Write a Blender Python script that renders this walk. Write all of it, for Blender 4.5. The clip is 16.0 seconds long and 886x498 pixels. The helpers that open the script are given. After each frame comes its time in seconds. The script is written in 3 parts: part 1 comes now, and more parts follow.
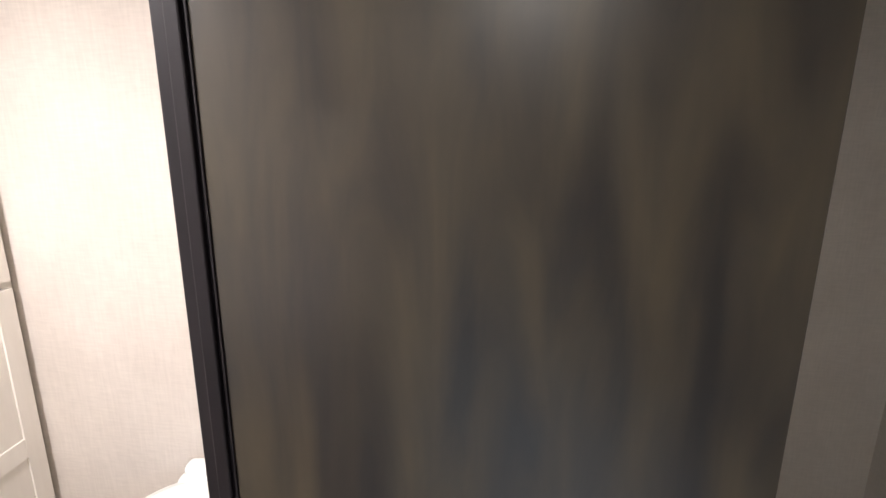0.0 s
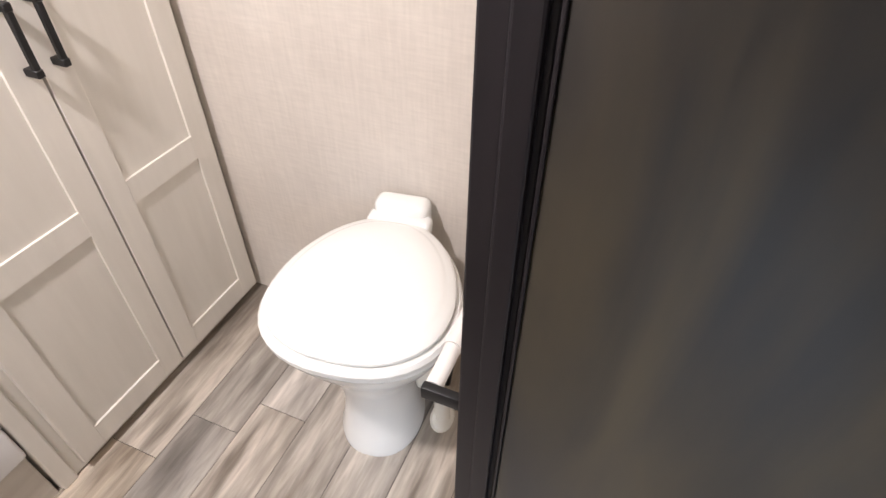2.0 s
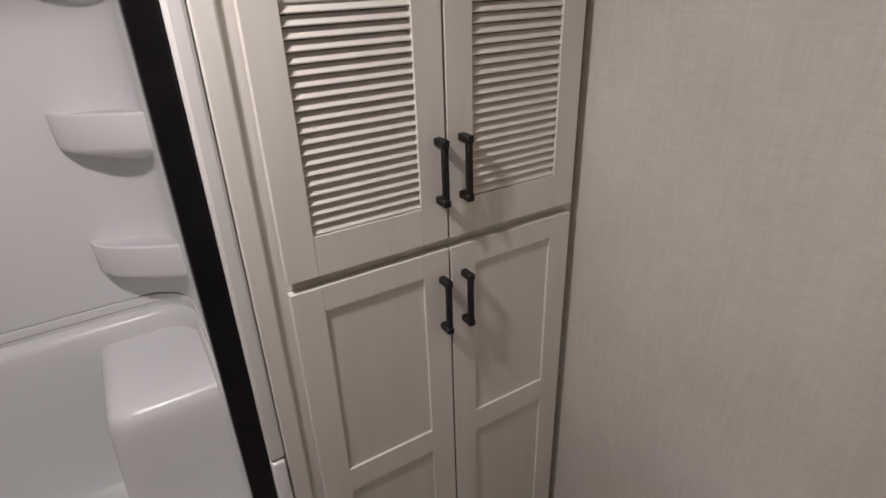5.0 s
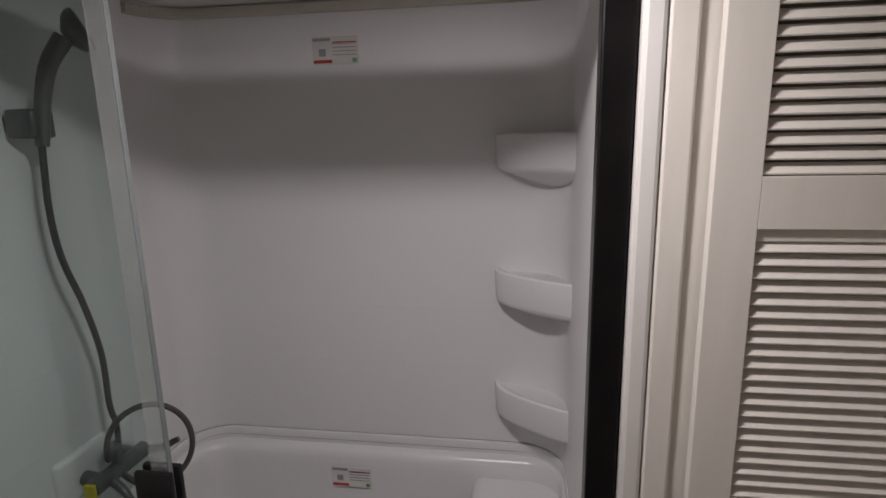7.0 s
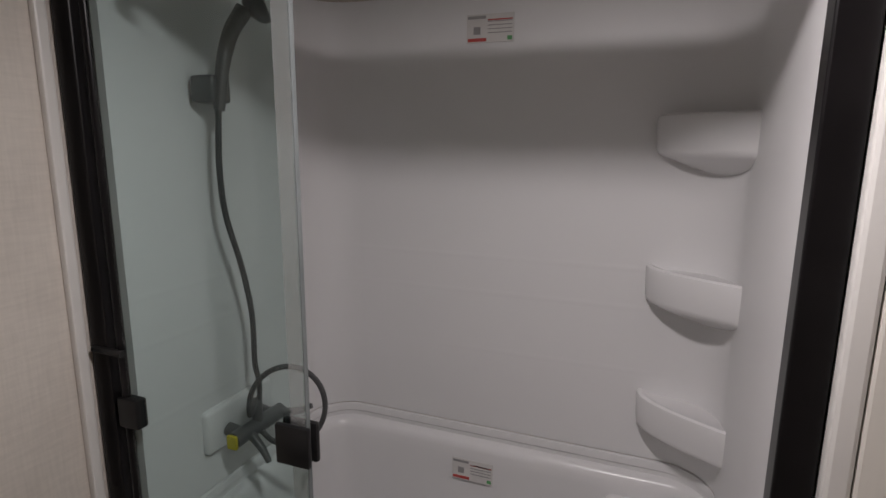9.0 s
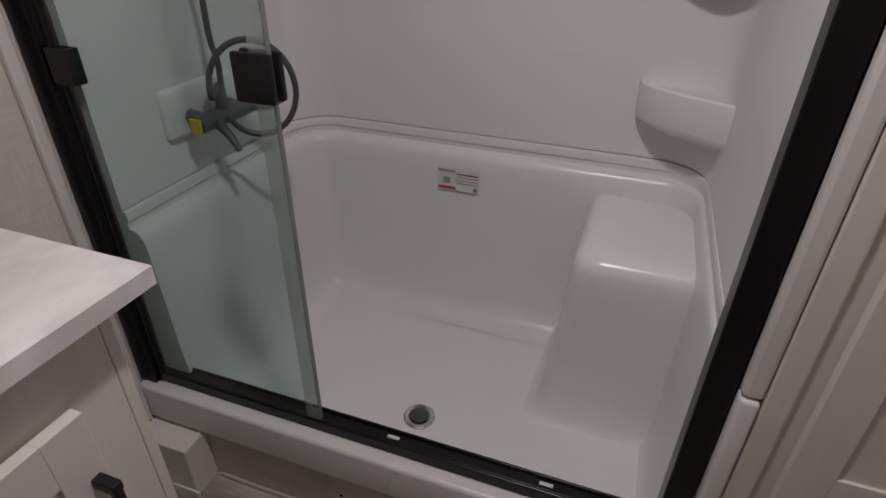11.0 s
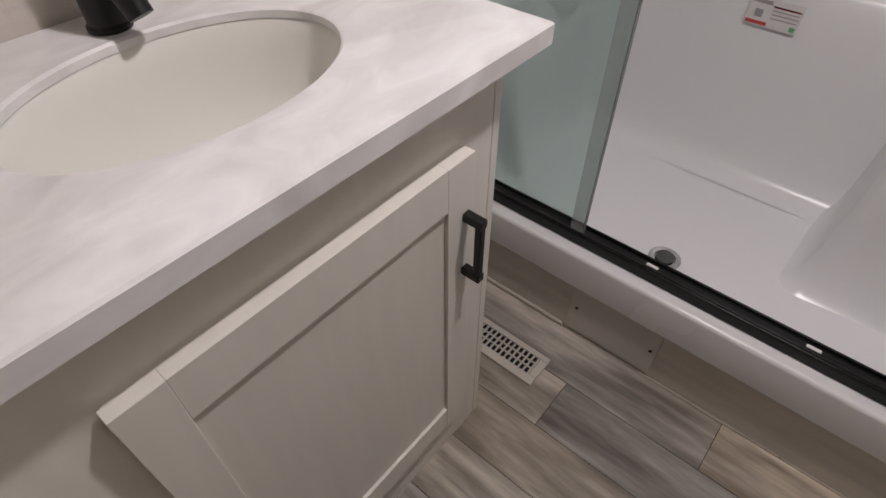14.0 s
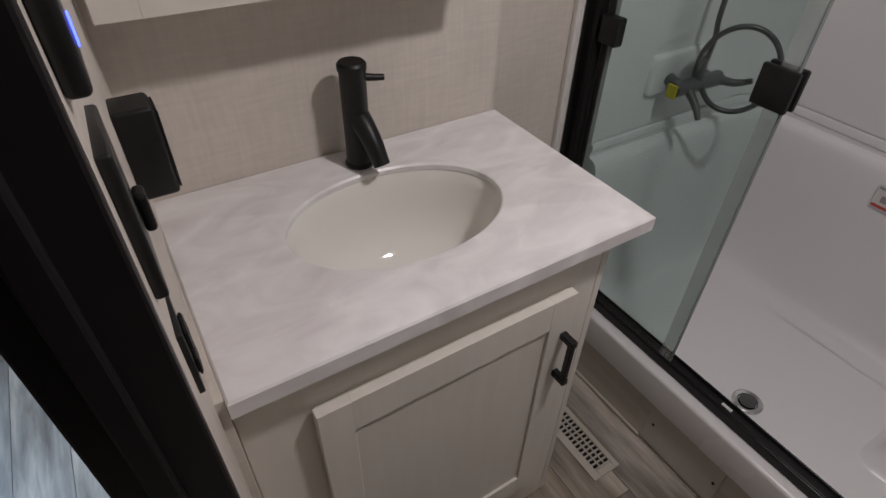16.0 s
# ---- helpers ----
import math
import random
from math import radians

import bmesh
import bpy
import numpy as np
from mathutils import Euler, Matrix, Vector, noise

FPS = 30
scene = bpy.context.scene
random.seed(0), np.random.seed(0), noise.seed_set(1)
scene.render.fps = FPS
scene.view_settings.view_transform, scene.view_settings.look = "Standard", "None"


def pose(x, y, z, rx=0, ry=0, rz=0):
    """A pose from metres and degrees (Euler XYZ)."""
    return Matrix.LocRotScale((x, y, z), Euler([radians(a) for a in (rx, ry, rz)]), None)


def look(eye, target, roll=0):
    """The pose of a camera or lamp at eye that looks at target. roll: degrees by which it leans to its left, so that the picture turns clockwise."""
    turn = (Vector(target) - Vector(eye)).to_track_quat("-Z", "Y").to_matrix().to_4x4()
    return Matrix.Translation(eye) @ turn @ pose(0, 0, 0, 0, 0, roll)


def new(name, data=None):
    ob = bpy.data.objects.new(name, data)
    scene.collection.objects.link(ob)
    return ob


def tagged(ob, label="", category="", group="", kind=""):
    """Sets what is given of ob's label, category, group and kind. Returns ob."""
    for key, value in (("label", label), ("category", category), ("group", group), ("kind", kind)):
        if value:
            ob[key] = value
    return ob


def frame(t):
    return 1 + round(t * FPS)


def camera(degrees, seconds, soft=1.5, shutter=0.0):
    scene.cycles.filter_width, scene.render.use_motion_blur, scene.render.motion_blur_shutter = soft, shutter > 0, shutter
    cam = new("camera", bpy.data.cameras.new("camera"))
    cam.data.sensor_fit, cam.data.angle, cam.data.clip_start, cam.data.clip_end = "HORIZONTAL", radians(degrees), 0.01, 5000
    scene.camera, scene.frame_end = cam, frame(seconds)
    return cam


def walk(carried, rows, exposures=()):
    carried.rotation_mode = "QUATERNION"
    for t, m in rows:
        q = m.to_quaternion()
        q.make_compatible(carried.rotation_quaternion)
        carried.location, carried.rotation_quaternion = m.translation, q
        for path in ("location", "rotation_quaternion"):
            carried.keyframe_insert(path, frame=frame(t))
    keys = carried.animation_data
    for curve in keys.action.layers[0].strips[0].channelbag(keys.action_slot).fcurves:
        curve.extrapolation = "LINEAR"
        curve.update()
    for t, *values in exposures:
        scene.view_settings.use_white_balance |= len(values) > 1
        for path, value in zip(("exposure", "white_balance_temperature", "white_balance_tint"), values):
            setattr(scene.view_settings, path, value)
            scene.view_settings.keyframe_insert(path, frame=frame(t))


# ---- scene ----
cam = camera(77.3, 16.0, soft=1.5)
PATH = [
    (0, (0.565, -1.385, 1.497), (2.486, -1.156, 0.987), 0.2),
    (0.2, (0.639, -1.325, 1.468), (2.539, -1.059, 0.903), 0.3),
    (0.5, (0.736, -1.264, 1.411), (2.601, -0.959, 0.755), 0.0),
    (1, (0.846, -1.153, 1.321), (2.568, -0.768, 0.379), -0.1),
    (1.5, (0.945, -1.077, 1.252), (2.47, -0.584, 0.055), 0.2),
    (2, (0.977, -1.01, 1.233), (2.358, -0.448, -0.1), 0.5),
    (2.6, (1.0, -0.941, 1.248), (2.26, -0.244, -0.139), -0.1),
    (3.2, (1.048, -0.887, 1.33), (2.2, -0.04, -0.068), -0.6),
    (5.5, (1.058, -0.821, 1.503), (1.791, 0.884, 0.757), -1.7),
    (6.2, (1.064, -0.751, 1.543), (1.378, 1.133, 0.947), -1.6),
    (6.5, (1.051, -0.742, 1.558), (1.091, 1.187, 1.031), -1.5),
    (7, (1.016, -0.739, 1.587), (0.722, 1.191, 1.164), -1.2),
    (7.5, (1.011, -0.74, 1.615), (0.487, 1.16, 1.272), -1.3),
    (8.2, (0.983, -0.734, 1.6), (0.296, 1.128, 1.352), -0.9),
    (10.5, (0.935, -0.657, 1.275), (0.32, 1.017, 0.371), 1.0),
    (11, (0.942, -0.676, 1.222), (0.377, 0.935, 0.18), 0.9),
    (11.5, (0.931, -0.712, 1.182), (0.418, 0.824, 0.008), 0.5),
    (12, (0.925, -0.731, 1.176), (0.466, 0.741, -0.098), 0.5),
    (12.5, (0.883, -0.752, 1.141), (0.437, 0.681, -0.181), 0.4),
    (13, (0.847, -0.771, 1.131), (0.353, 0.596, -0.243), -0.1),
    (13.5, (0.803, -0.819, 1.143), (0.19, 0.445, -0.281), -0.2),
    (14, (0.768, -0.853, 1.154), (-0.134, 0.204, -0.285), -0.3),
    (14.5, (0.779, -0.887, 1.184), (-0.305, -0.045, -0.271), 0.8),
    (15, (0.807, -0.915, 1.256), (-0.327, -0.158, -0.207), 1.2),
    (15.5, (0.828, -0.935, 1.331), (-0.325, -0.185, -0.12), 2.0),
    (16, (0.87, -0.957, 1.394), (-0.413, -0.125, 0.106), 1.6),
]
walk(cam, [(t, look(eye, target, roll)) for t, eye, target, roll in PATH],
     exposures=[(0, 2.2), (1, 2.15), (1.5, 2.2), (2, 1.95), (2.5, 1.4), (3.0, 0.95), (3.2, 0.8), (5.5, 0.2), (6.5, -0.15), (7, -0.3), (8, -0.2), (10.5, -0.12), (11, -0.15), (12, -0.22), (12.5, -0.3), (13.1, -0.1), (13.5, 0.25), (14.5, 0.5), (15, 0.45), (15.5, 0.15), (16, -0.08)])

# ---- world and lights ----
world = bpy.data.worlds.new("world")
scene.world = world
world.use_nodes = True
wn = world.node_tree
sky = wn.nodes.new("ShaderNodeTexSky")
sky.sky_type = "NISHITA"
sky.sun_disc = False
sky.sun_elevation, sky.sun_rotation = radians(40), radians(250)
wn.links.new(sky.outputs[0], wn.nodes["Background"].inputs[0])
wn.nodes["Background"].inputs[1].default_value = 0.1


def lamp(name, m, size, watts, colour, shape="DISK", size_y=0.1):
    data = bpy.data.lights.new(name, "AREA")
    data.shape, data.size, data.energy, data.color = shape, size, watts, colour
    if shape == "RECTANGLE":
        data.size_y = size_y
    ob = new(name, data)
    ob.matrix_world = m
    return ob


BATH_LAMP = (0.85, -0.27)
lamp("bath_lamp", look((BATH_LAMP[0], BATH_LAMP[1], 1.935), (BATH_LAMP[0], BATH_LAMP[1], 0)), 0.1, 8.3, (1.0, 0.925, 0.94))
# unseen fill, added to brighten the open door leaf and the hallway
lamp("hall_fill_lamp", look((0.2, -1.45, 1.94), (0.2, -1.45, 0)), 0.16, 1.4, (1.0, 0.92, 0.88))
lamp("hall_window_light", look((-1.17, -2.1, 1.35), (-0.3, -1.35, 0.0)), 0.5, 8.0, (0.55, 0.74, 1.0), "RECTANGLE", 0.8).data.spread = radians(80)


# ---- materials ----
def material(name, c1, c2=None, scale=8.0, rough=0.5, metal=0.0, bump=0.0, bump_scale=60.0, stretch=(1, 1, 1), spec=0.5, coat=0.0, rand=0.0, detail=5.0, distort=0.0, rvar=0.06):
    """Two-tone noise colour, a second fine grain, uneven gloss and relief."""
    m = bpy.data.materials.new(name)
    m.use_nodes = True
    n, l = m.node_tree.nodes, m.node_tree.links
    b = n["Principled BSDF"]
    b.inputs["Metallic"].default_value = metal
    b.inputs["Specular IOR Level"].default_value = spec
    b.inputs["Coat Weight"].default_value = coat
    b.inputs["Coat Roughness"].default_value = 0.12
    c2 = c2 or c1
    tc = n.new("ShaderNodeTexCoord")
    mp = n.new("ShaderNodeMapping")
    mp.inputs["Scale"].default_value = stretch
    l.new(tc.outputs["Object"], mp.inputs["Vector"])
    vec = mp.outputs["Vector"]
    if rand:
        oi = n.new("ShaderNodeObjectInfo")
        mul = n.new("ShaderNodeMath")
        mul.operation = "MULTIPLY"
        mul.inputs[1].default_value = 37.0
        l.new(oi.outputs["Random"], mul.inputs[0])
        ad = n.new("ShaderNodeVectorMath")
        ad.operation = "ADD"
        l.new(vec, ad.inputs[0])
        l.new(mul.outputs[0], ad.inputs[1])
        vec = ad.outputs[0]
    t1 = n.new("ShaderNodeTexNoise")
    t1.inputs["Scale"].default_value = scale
    t1.inputs["Detail"].default_value = detail
    t1.inputs["Distortion"].default_value = distort
    l.new(vec, t1.inputs["Vector"])
    ramp = n.new("ShaderNodeValToRGB")
    ramp.color_ramp.elements[0].position, ramp.color_ramp.elements[1].position = 0.32, 0.68
    ramp.color_ramp.elements[0].color, ramp.color_ramp.elements[1].color = (*c1, 1), (*c2, 1)
    l.new(t1.outputs["Fac"], ramp.inputs["Fac"])
    out = ramp.outputs["Color"]
    if rand:
        hsv = n.new("ShaderNodeHueSaturation")
        mr = n.new("ShaderNodeMapRange")
        mr.inputs["To Min"].default_value, mr.inputs["To Max"].default_value = 1 - rand, 1 + rand
        l.new(oi.outputs["Random"], mr.inputs["Value"])
        l.new(mr.outputs[0], hsv.inputs["Value"])
        l.new(out, hsv.inputs["Color"])
        out = hsv.outputs["Color"]
    l.new(out, b.inputs["Base Color"])
    t2 = n.new("ShaderNodeTexNoise")
    t2.inputs["Scale"].default_value = bump_scale
    t2.inputs["Detail"].default_value = 4
    l.new(vec, t2.inputs["Vector"])
    rr = n.new("ShaderNodeMapRange")
    rr.inputs["To Min"].default_value, rr.inputs["To Max"].default_value = max(0.02, rough - rvar), min(1, rough + rvar)
    l.new(t1.outputs["Fac"], rr.inputs["Value"])
    l.new(rr.outputs[0], b.inputs["Roughness"])
    if bump:
        bp = n.new("ShaderNodeBump")
        bp.inputs["Strength"].default_value = bump
        bp.inputs["Distance"].default_value = 0.002
        l.new(t2.outputs["Fac"], bp.inputs["Height"])
        l.new(bp.outputs[0], b.inputs["Normal"])
    return m


def wallpaper_material():
    """Beige vinyl wall panel with a faint linen weave and soft blotches."""
    m = material("wallpaper", (0.58, 0.53, 0.475), (0.66, 0.61, 0.55), scale=3.0, rough=0.62, bump=0.12, bump_scale=240, detail=9.0)
    n, l = m.node_tree.nodes, m.node_tree.links
    b = n["Principled BSDF"]
    base = b.inputs["Base Color"].links[0].from_socket
    tc = n.new("ShaderNodeTexCoord")
    prev = base
    for sc, amt in (((9, 9, 85), 0.12), ((80, 80, 7), 0.11)):
        mp = n.new("ShaderNodeMapping")
        mp.inputs["Scale"].default_value = sc
        l.new(tc.outputs["Object"], mp.inputs["Vector"])
        t = n.new("ShaderNodeTexNoise")
        t.inputs["Scale"].default_value, t.inputs["Detail"].default_value = 2.0, 3.0
        l.new(mp.outputs[0], t.inputs["Vector"])
        mr = n.new("ShaderNodeMapRange")
        mr.inputs["From Min"].default_value, mr.inputs["From Max"].default_value = 0.3, 0.7
        mr.inputs["To Min"].default_value, mr.inputs["To Max"].default_value = 1 - amt / 3, 1 + amt / 3
        l.new(t.outputs["Fac"], mr.inputs["Value"])
        hs = n.new("ShaderNodeHueSaturation")
        l.new(mr.outputs[0], hs.inputs["Value"])
        l.new(prev, hs.inputs["Color"])
        prev = hs.outputs["Color"]
    l.new(prev, b.inputs["Base Color"])
    return m


def plank_material():
    """Weathered grey-brown vinyl plank: long streaks, dark cathedral bands."""
    m = material("vinyl_plank", (0.165, 0.138, 0.112), (0.53, 0.475, 0.41), scale=1.0, rough=0.42, bump=0.15, bump_scale=4.0, stretch=(3.2, 21, 10), rand=0.30, detail=9.0)
    n, l = m.node_tree.nodes, m.node_tree.links
    b = n["Principled BSDF"]
    base = b.inputs["Base Color"].links[0].from_socket
    vec = [k for k in n if k.type == "TEX_NOISE"][0].inputs["Vector"].links[0].from_socket
    t = n.new("ShaderNodeTexNoise")
    t.inputs["Scale"].default_value, t.inputs["Detail"].default_value = 0.35, 4.0
    l.new(vec, t.inputs["Vector"])
    mr = n.new("ShaderNodeMapRange")
    mr.inputs["From Min"].default_value, mr.inputs["From Max"].default_value = 0.3, 0.7
    mr.inputs["To Min"].default_value, mr.inputs["To Max"].default_value = 0.62, 1.3
    l.new(t.outputs["Fac"], mr.inputs["Value"])
    hs = n.new("ShaderNodeHueSaturation")
    l.new(mr.outputs[0], hs.inputs["Value"])
    l.new(base, hs.inputs["Color"])
    # fine saw-mark streaks, and some boards browner than others
    mp = n.new("ShaderNodeMapping")
    mp.inputs["Scale"].default_value = (2.2, 2.6, 1.0)
    l.new(vec, mp.inputs["Vector"])
    t3 = n.new("ShaderNodeTexNoise")
    t3.inputs["Scale"].default_value, t3.inputs["Detail"].default_value, t3.inputs["Distortion"].default_value = 1.3, 6.0, 0.6
    l.new(mp.outputs[0], t3.inputs["Vector"])
    mr3 = n.new("ShaderNodeMapRange")
    mr3.inputs["From Min"].default_value, mr3.inputs["From Max"].default_value = 0.3, 0.7
    mr3.inputs["To Min"].default_value, mr3.inputs["To Max"].default_value = 0.8, 1.22
    l.new(t3.outputs["Fac"], mr3.inputs["Value"])
    oi = n.new("ShaderNodeObjectInfo")
    mul = n.new("ShaderNodeMath")
    mul.operation = "MULTIPLY"
    mul.inputs[1].default_value = 7.31
    l.new(oi.outputs["Random"], mul.inputs[0])
    fr = n.new("ShaderNodeMath")
    fr.operation = "FRACT"
    l.new(mul.outputs[0], fr.inputs[0])
    ms = n.new("ShaderNodeMapRange")
    ms.inputs["To Min"].default_value, ms.inputs["To Max"].default_value = 0.7, 1.45
    l.new(fr.outputs[0], ms.inputs["Value"])
    h3 = n.new("ShaderNodeHueSaturation")
    l.new(mr3.outputs[0], h3.inputs["Value"])
    l.new(ms.outputs[0], h3.inputs["Saturation"])
    l.new(hs.outputs[0], h3.inputs["Color"])
    l.new(h3.outputs[0], b.inputs["Base Color"])
    return m


def glass_material(name, tint, rough=0.0):
    """Thin pane: tinted see-through with a Fresnel gloss."""
    m = bpy.data.materials.new(name)
    m.use_nodes = True
    n, l = m.node_tree.nodes, m.node_tree.links
    n.remove(n["Principled BSDF"])
    tr = n.new("ShaderNodeBsdfTransparent")
    tr.inputs[0].default_value = (*tint, 1)
    gl = n.new("ShaderNodeBsdfGlossy")
    gl.inputs["Roughness"].default_value = rough
    lw = n.new("ShaderNodeLayerWeight")
    lw.inputs[0].default_value = 0.5
    pw = n.new("ShaderNodeMath")
    pw.operation = "POWER"
    pw.inputs[1].default_value = 4.0
    l.new(lw.outputs["Facing"], pw.inputs[0])
    ma = n.new("ShaderNodeMath")
    ma.operation = "MULTIPLY_ADD"
    ma.inputs[1].default_value, ma.inputs[2].default_value = 0.6, 0.03
    l.new(pw.outputs[0], ma.inputs[0])
    mx = n.new("ShaderNodeMixShader")
    l.new(ma.outputs[0], mx.inputs[0])
    l.new(tr.outputs[0], mx.inputs[1])
    l.new(gl.outputs[0], mx.inputs[2])
    l.new(mx.outputs[0], n["Material Output"].inputs[0])
    return m


def emitter(name, colour, strength):
    m = bpy.data.materials.new(name)
    m.use_nodes = True
    b = m.node_tree.nodes["Principled BSDF"]
    b.inputs["Base Color"].default_value = (*colour, 1)
    b.inputs["Emission Color"].default_value = (*colour, 1)
    b.inputs["Emission Strength"].default_value = strength
    return m


WALL = wallpaper_material()
PLANK = plank_material()
GROUT = material("plank_joint", (0.03, 0.027, 0.025), rough=0.8)
CEIL = material("ceiling_panel", (0.76, 0.73, 0.69), (0.81, 0.78, 0.74), scale=3, rough=0.7, bump=0.1, bump_scale=150)
CAB = material("cabinet_paint", (0.72, 0.685, 0.625), (0.76, 0.725, 0.665), scale=5, rough=0.42, bump=0.05, bump_scale=120, stretch=(8, 8, 1))
PANEL = material("cabinet_panel", (0.685, 0.65, 0.59), (0.725, 0.69, 0.63), scale=5, rough=0.45, bump=0.06, bump_scale=120, stretch=(8, 8, 1))
TRIM = material("white_trim", (0.68, 0.66, 0.63), (0.74, 0.72, 0.69), scale=6, rough=0.4)
SHOWER = material("shower_acrylic", (0.74, 0.735, 0.735), (0.76, 0.75, 0.752), scale=1.2, rough=0.27, bump=0.02, bump_scale=120, rvar=0.012)
SHELL = material("shower_wall_acrylic", (0.74, 0.735, 0.735), (0.76, 0.75, 0.752), scale=1.2, rough=0.46, bump=0.04, bump_scale=90, rvar=0.02)
BLACK = material("black_aluminium", (0.004, 0.0035, 0.004), (0.007, 0.006, 0.0065), scale=12, rough=0.32, spec=0.32)
MATTE = material("matte_black", (0.007, 0.007, 0.0075), (0.012, 0.0115, 0.012), scale=30, rough=0.42, spec=0.35, bump=0.05, bump_scale=200)
PLASTIC = material("black_plastic", (0.008, 0.008, 0.0085), (0.013, 0.0125, 0.0125), scale=20, rough=0.38, spec=0.35)
JAMB = material("dark_jamb", (0.008, 0.006, 0.008), (0.014, 0.011, 0.013), scale=2.0, rough=0.45, spec=0.3, stretch=(20, 20, 1.5))
WOOD = material("dark_stained_wood", (0.010, 0.0085, 0.0085), (0.050, 0.039, 0.022), scale=3.0, rough=0.36, bump=0.10, bump_scale=8, stretch=(5, 4.0, 0.8), detail=14.0, distort=0.5, spec=0.8)
MARBLE = material("marble_laminate", (0.70, 0.67, 0.665), (0.86, 0.845, 0.84), scale=8.0, rough=0.33, stretch=(2.0, 1, 1), detail=8.0, distort=1.3)
SINK = material("sink_enamel", (0.80, 0.785, 0.735), (0.83, 0.815, 0.765), scale=2, rough=0.08, rvar=0.02)
PORCELAIN = material("porcelain", (0.76, 0.755, 0.725), (0.79, 0.785, 0.755), scale=2, rough=0.09, rvar=0.02)
IVORY = material("ivory_plastic", (0.68, 0.64, 0.56), (0.72, 0.68, 0.60), scale=6, rough=0.35)
CHROME = material("chrome", (0.6, 0.6, 0.6), (0.7, 0.7, 0.7), scale=10, rough=0.15, metal=1.0)
DARK = material("dark_gap", (0.006, 0.006, 0.006), rough=0.9)
KICK = material("taupe_board", (0.50, 0.46, 0.41), (0.60, 0.56, 0.505), scale=2, rough=0.5, stretch=(2, 2, 14), bump=0.08, bump_scale=60)
PLATE = material("plate_laminate", (0.55, 0.515, 0.47), (0.60, 0.565, 0.515), scale=4, rough=0.5)
VENT = material("beige_vent", (0.50, 0.46, 0.40), (0.54, 0.50, 0.44), scale=8, rough=0.4)
HOSE = material("grey_hose", (0.05, 0.05, 0.052), (0.08, 0.08, 0.082), scale=200, rough=0.35)
PAPER = material("label_film", (0.66, 0.64, 0.62), (0.72, 0.70, 0.68), scale=20, rough=0.09, coat=0.8, bump=1.0, bump_scale=70)
RED = material("label_red", (0.45, 0.06, 0.05), rough=0.4)
GREY = material("label_grey", (0.30, 0.29, 0.29), rough=0.5)
GREEN = material("label_green", (0.12, 0.35, 0.14), rough=0.5)
YELLOW = material("yellow_tag", (0.62, 0.52, 0.03), rough=0.5)
SEAL = material("clear_seal", (0.16, 0.18, 0.18), (0.22, 0.24, 0.24), scale=4, rough=0.25)
GLASS = glass_material("green_glass", (0.77, 0.845, 0.828))
MIRROR = material("mirror", (0.85, 0.86, 0.86), rough=0.03, metal=1.0)
BRASS = material("brass", (0.22, 0.12, 0.05), (0.30, 0.17, 0.07), scale=20, rough=0.35, metal=1.0)
LED = emitter("led_lens", (1.0, 0.93, 0.85), 12.0)
BLUE = emitter("blue_led", (0.05, 0.08, 1.0), 6.0)


# ---- mesh helpers ----
def box(x0, x1, y0, y1, z0, z1, bevel=0.0, seg=2, bm=None):
    bm = bm or bmesh.new()
    got = bmesh.ops.create_cube(bm, size=1)["verts"]
    for v in got:
        v.co = Vector(((x0 + x1) / 2 + v.co.x * (x1 - x0), (y0 + y1) / 2 + v.co.y * (y1 - y0), (z0 + z1) / 2 + v.co.z * (z1 - z0)))
    if bevel:
        edges = {e for v in got for e in v.link_edges}
        bmesh.ops.bevel(bm, geom=list(edges), offset=bevel, segments=seg, profile=0.5, affect="EDGES")
    return bm


def loft(rings, caps=True, closed=True):
    """Skin through rings of equal length."""
    bm = bmesh.new()
    vs = [[bm.verts.new(p) for p in r] for r in rings]
    k = len(rings[0])
    for a, b in zip(vs, vs[1:]):
        for i in range(k if closed else k - 1):
            j = (i + 1) % k
            bm.faces.new((a[i], a[j], b[j], b[i]))
    if caps:
        bm.faces.new(vs[0][::-1])
        bm.faces.new(vs[-1])
    bmesh.ops.recalc_face_normals(bm, faces=bm.faces)
    return bm


def circle(c, r, axis="z", n=24, ry=None):
    ry = r if ry is None else ry
    out = []
    for i in range(n):
        a = 2 * math.pi * i / n
        u, v = r * math.cos(a), ry * math.sin(a)
        out.append({"z": (c[0] + u, c[1] + v, c[2]), "x": (c[0], c[1] + u, c[2] + v), "y": (c[0] + u, c[1], c[2] + v)}[axis])
    return out


def lathe(cx, cy, profile, n=28, axis="z"):
    if axis == "z":
        return loft([circle((cx, cy, z), r, "z", n) for r, z in profile])
    return loft([circle({"x": (h, cx, cy), "y": (cx, h, cy)}[axis], r, axis, n) for r, h in profile])


def smooth_line(points, per=8):
    """Catmull-Rom through the points."""
    p = [Vector(q) for q in points]
    p = [2 * p[0] - p[1]] + p + [2 * p[-1] - p[-2]]
    out = []
    for i in range(1, len(p) - 2):
        for k in range(per):
            t = k / per
            a, b, c, d = p[i - 1:i + 3]
            out.append(0.5 * ((2 * b) + (c - a) * t + (2 * a - 5 * b + 4 * c - d) * t * t + (3 * b - a - 3 * c + d) * t ** 3))
    return out + [p[-2]]


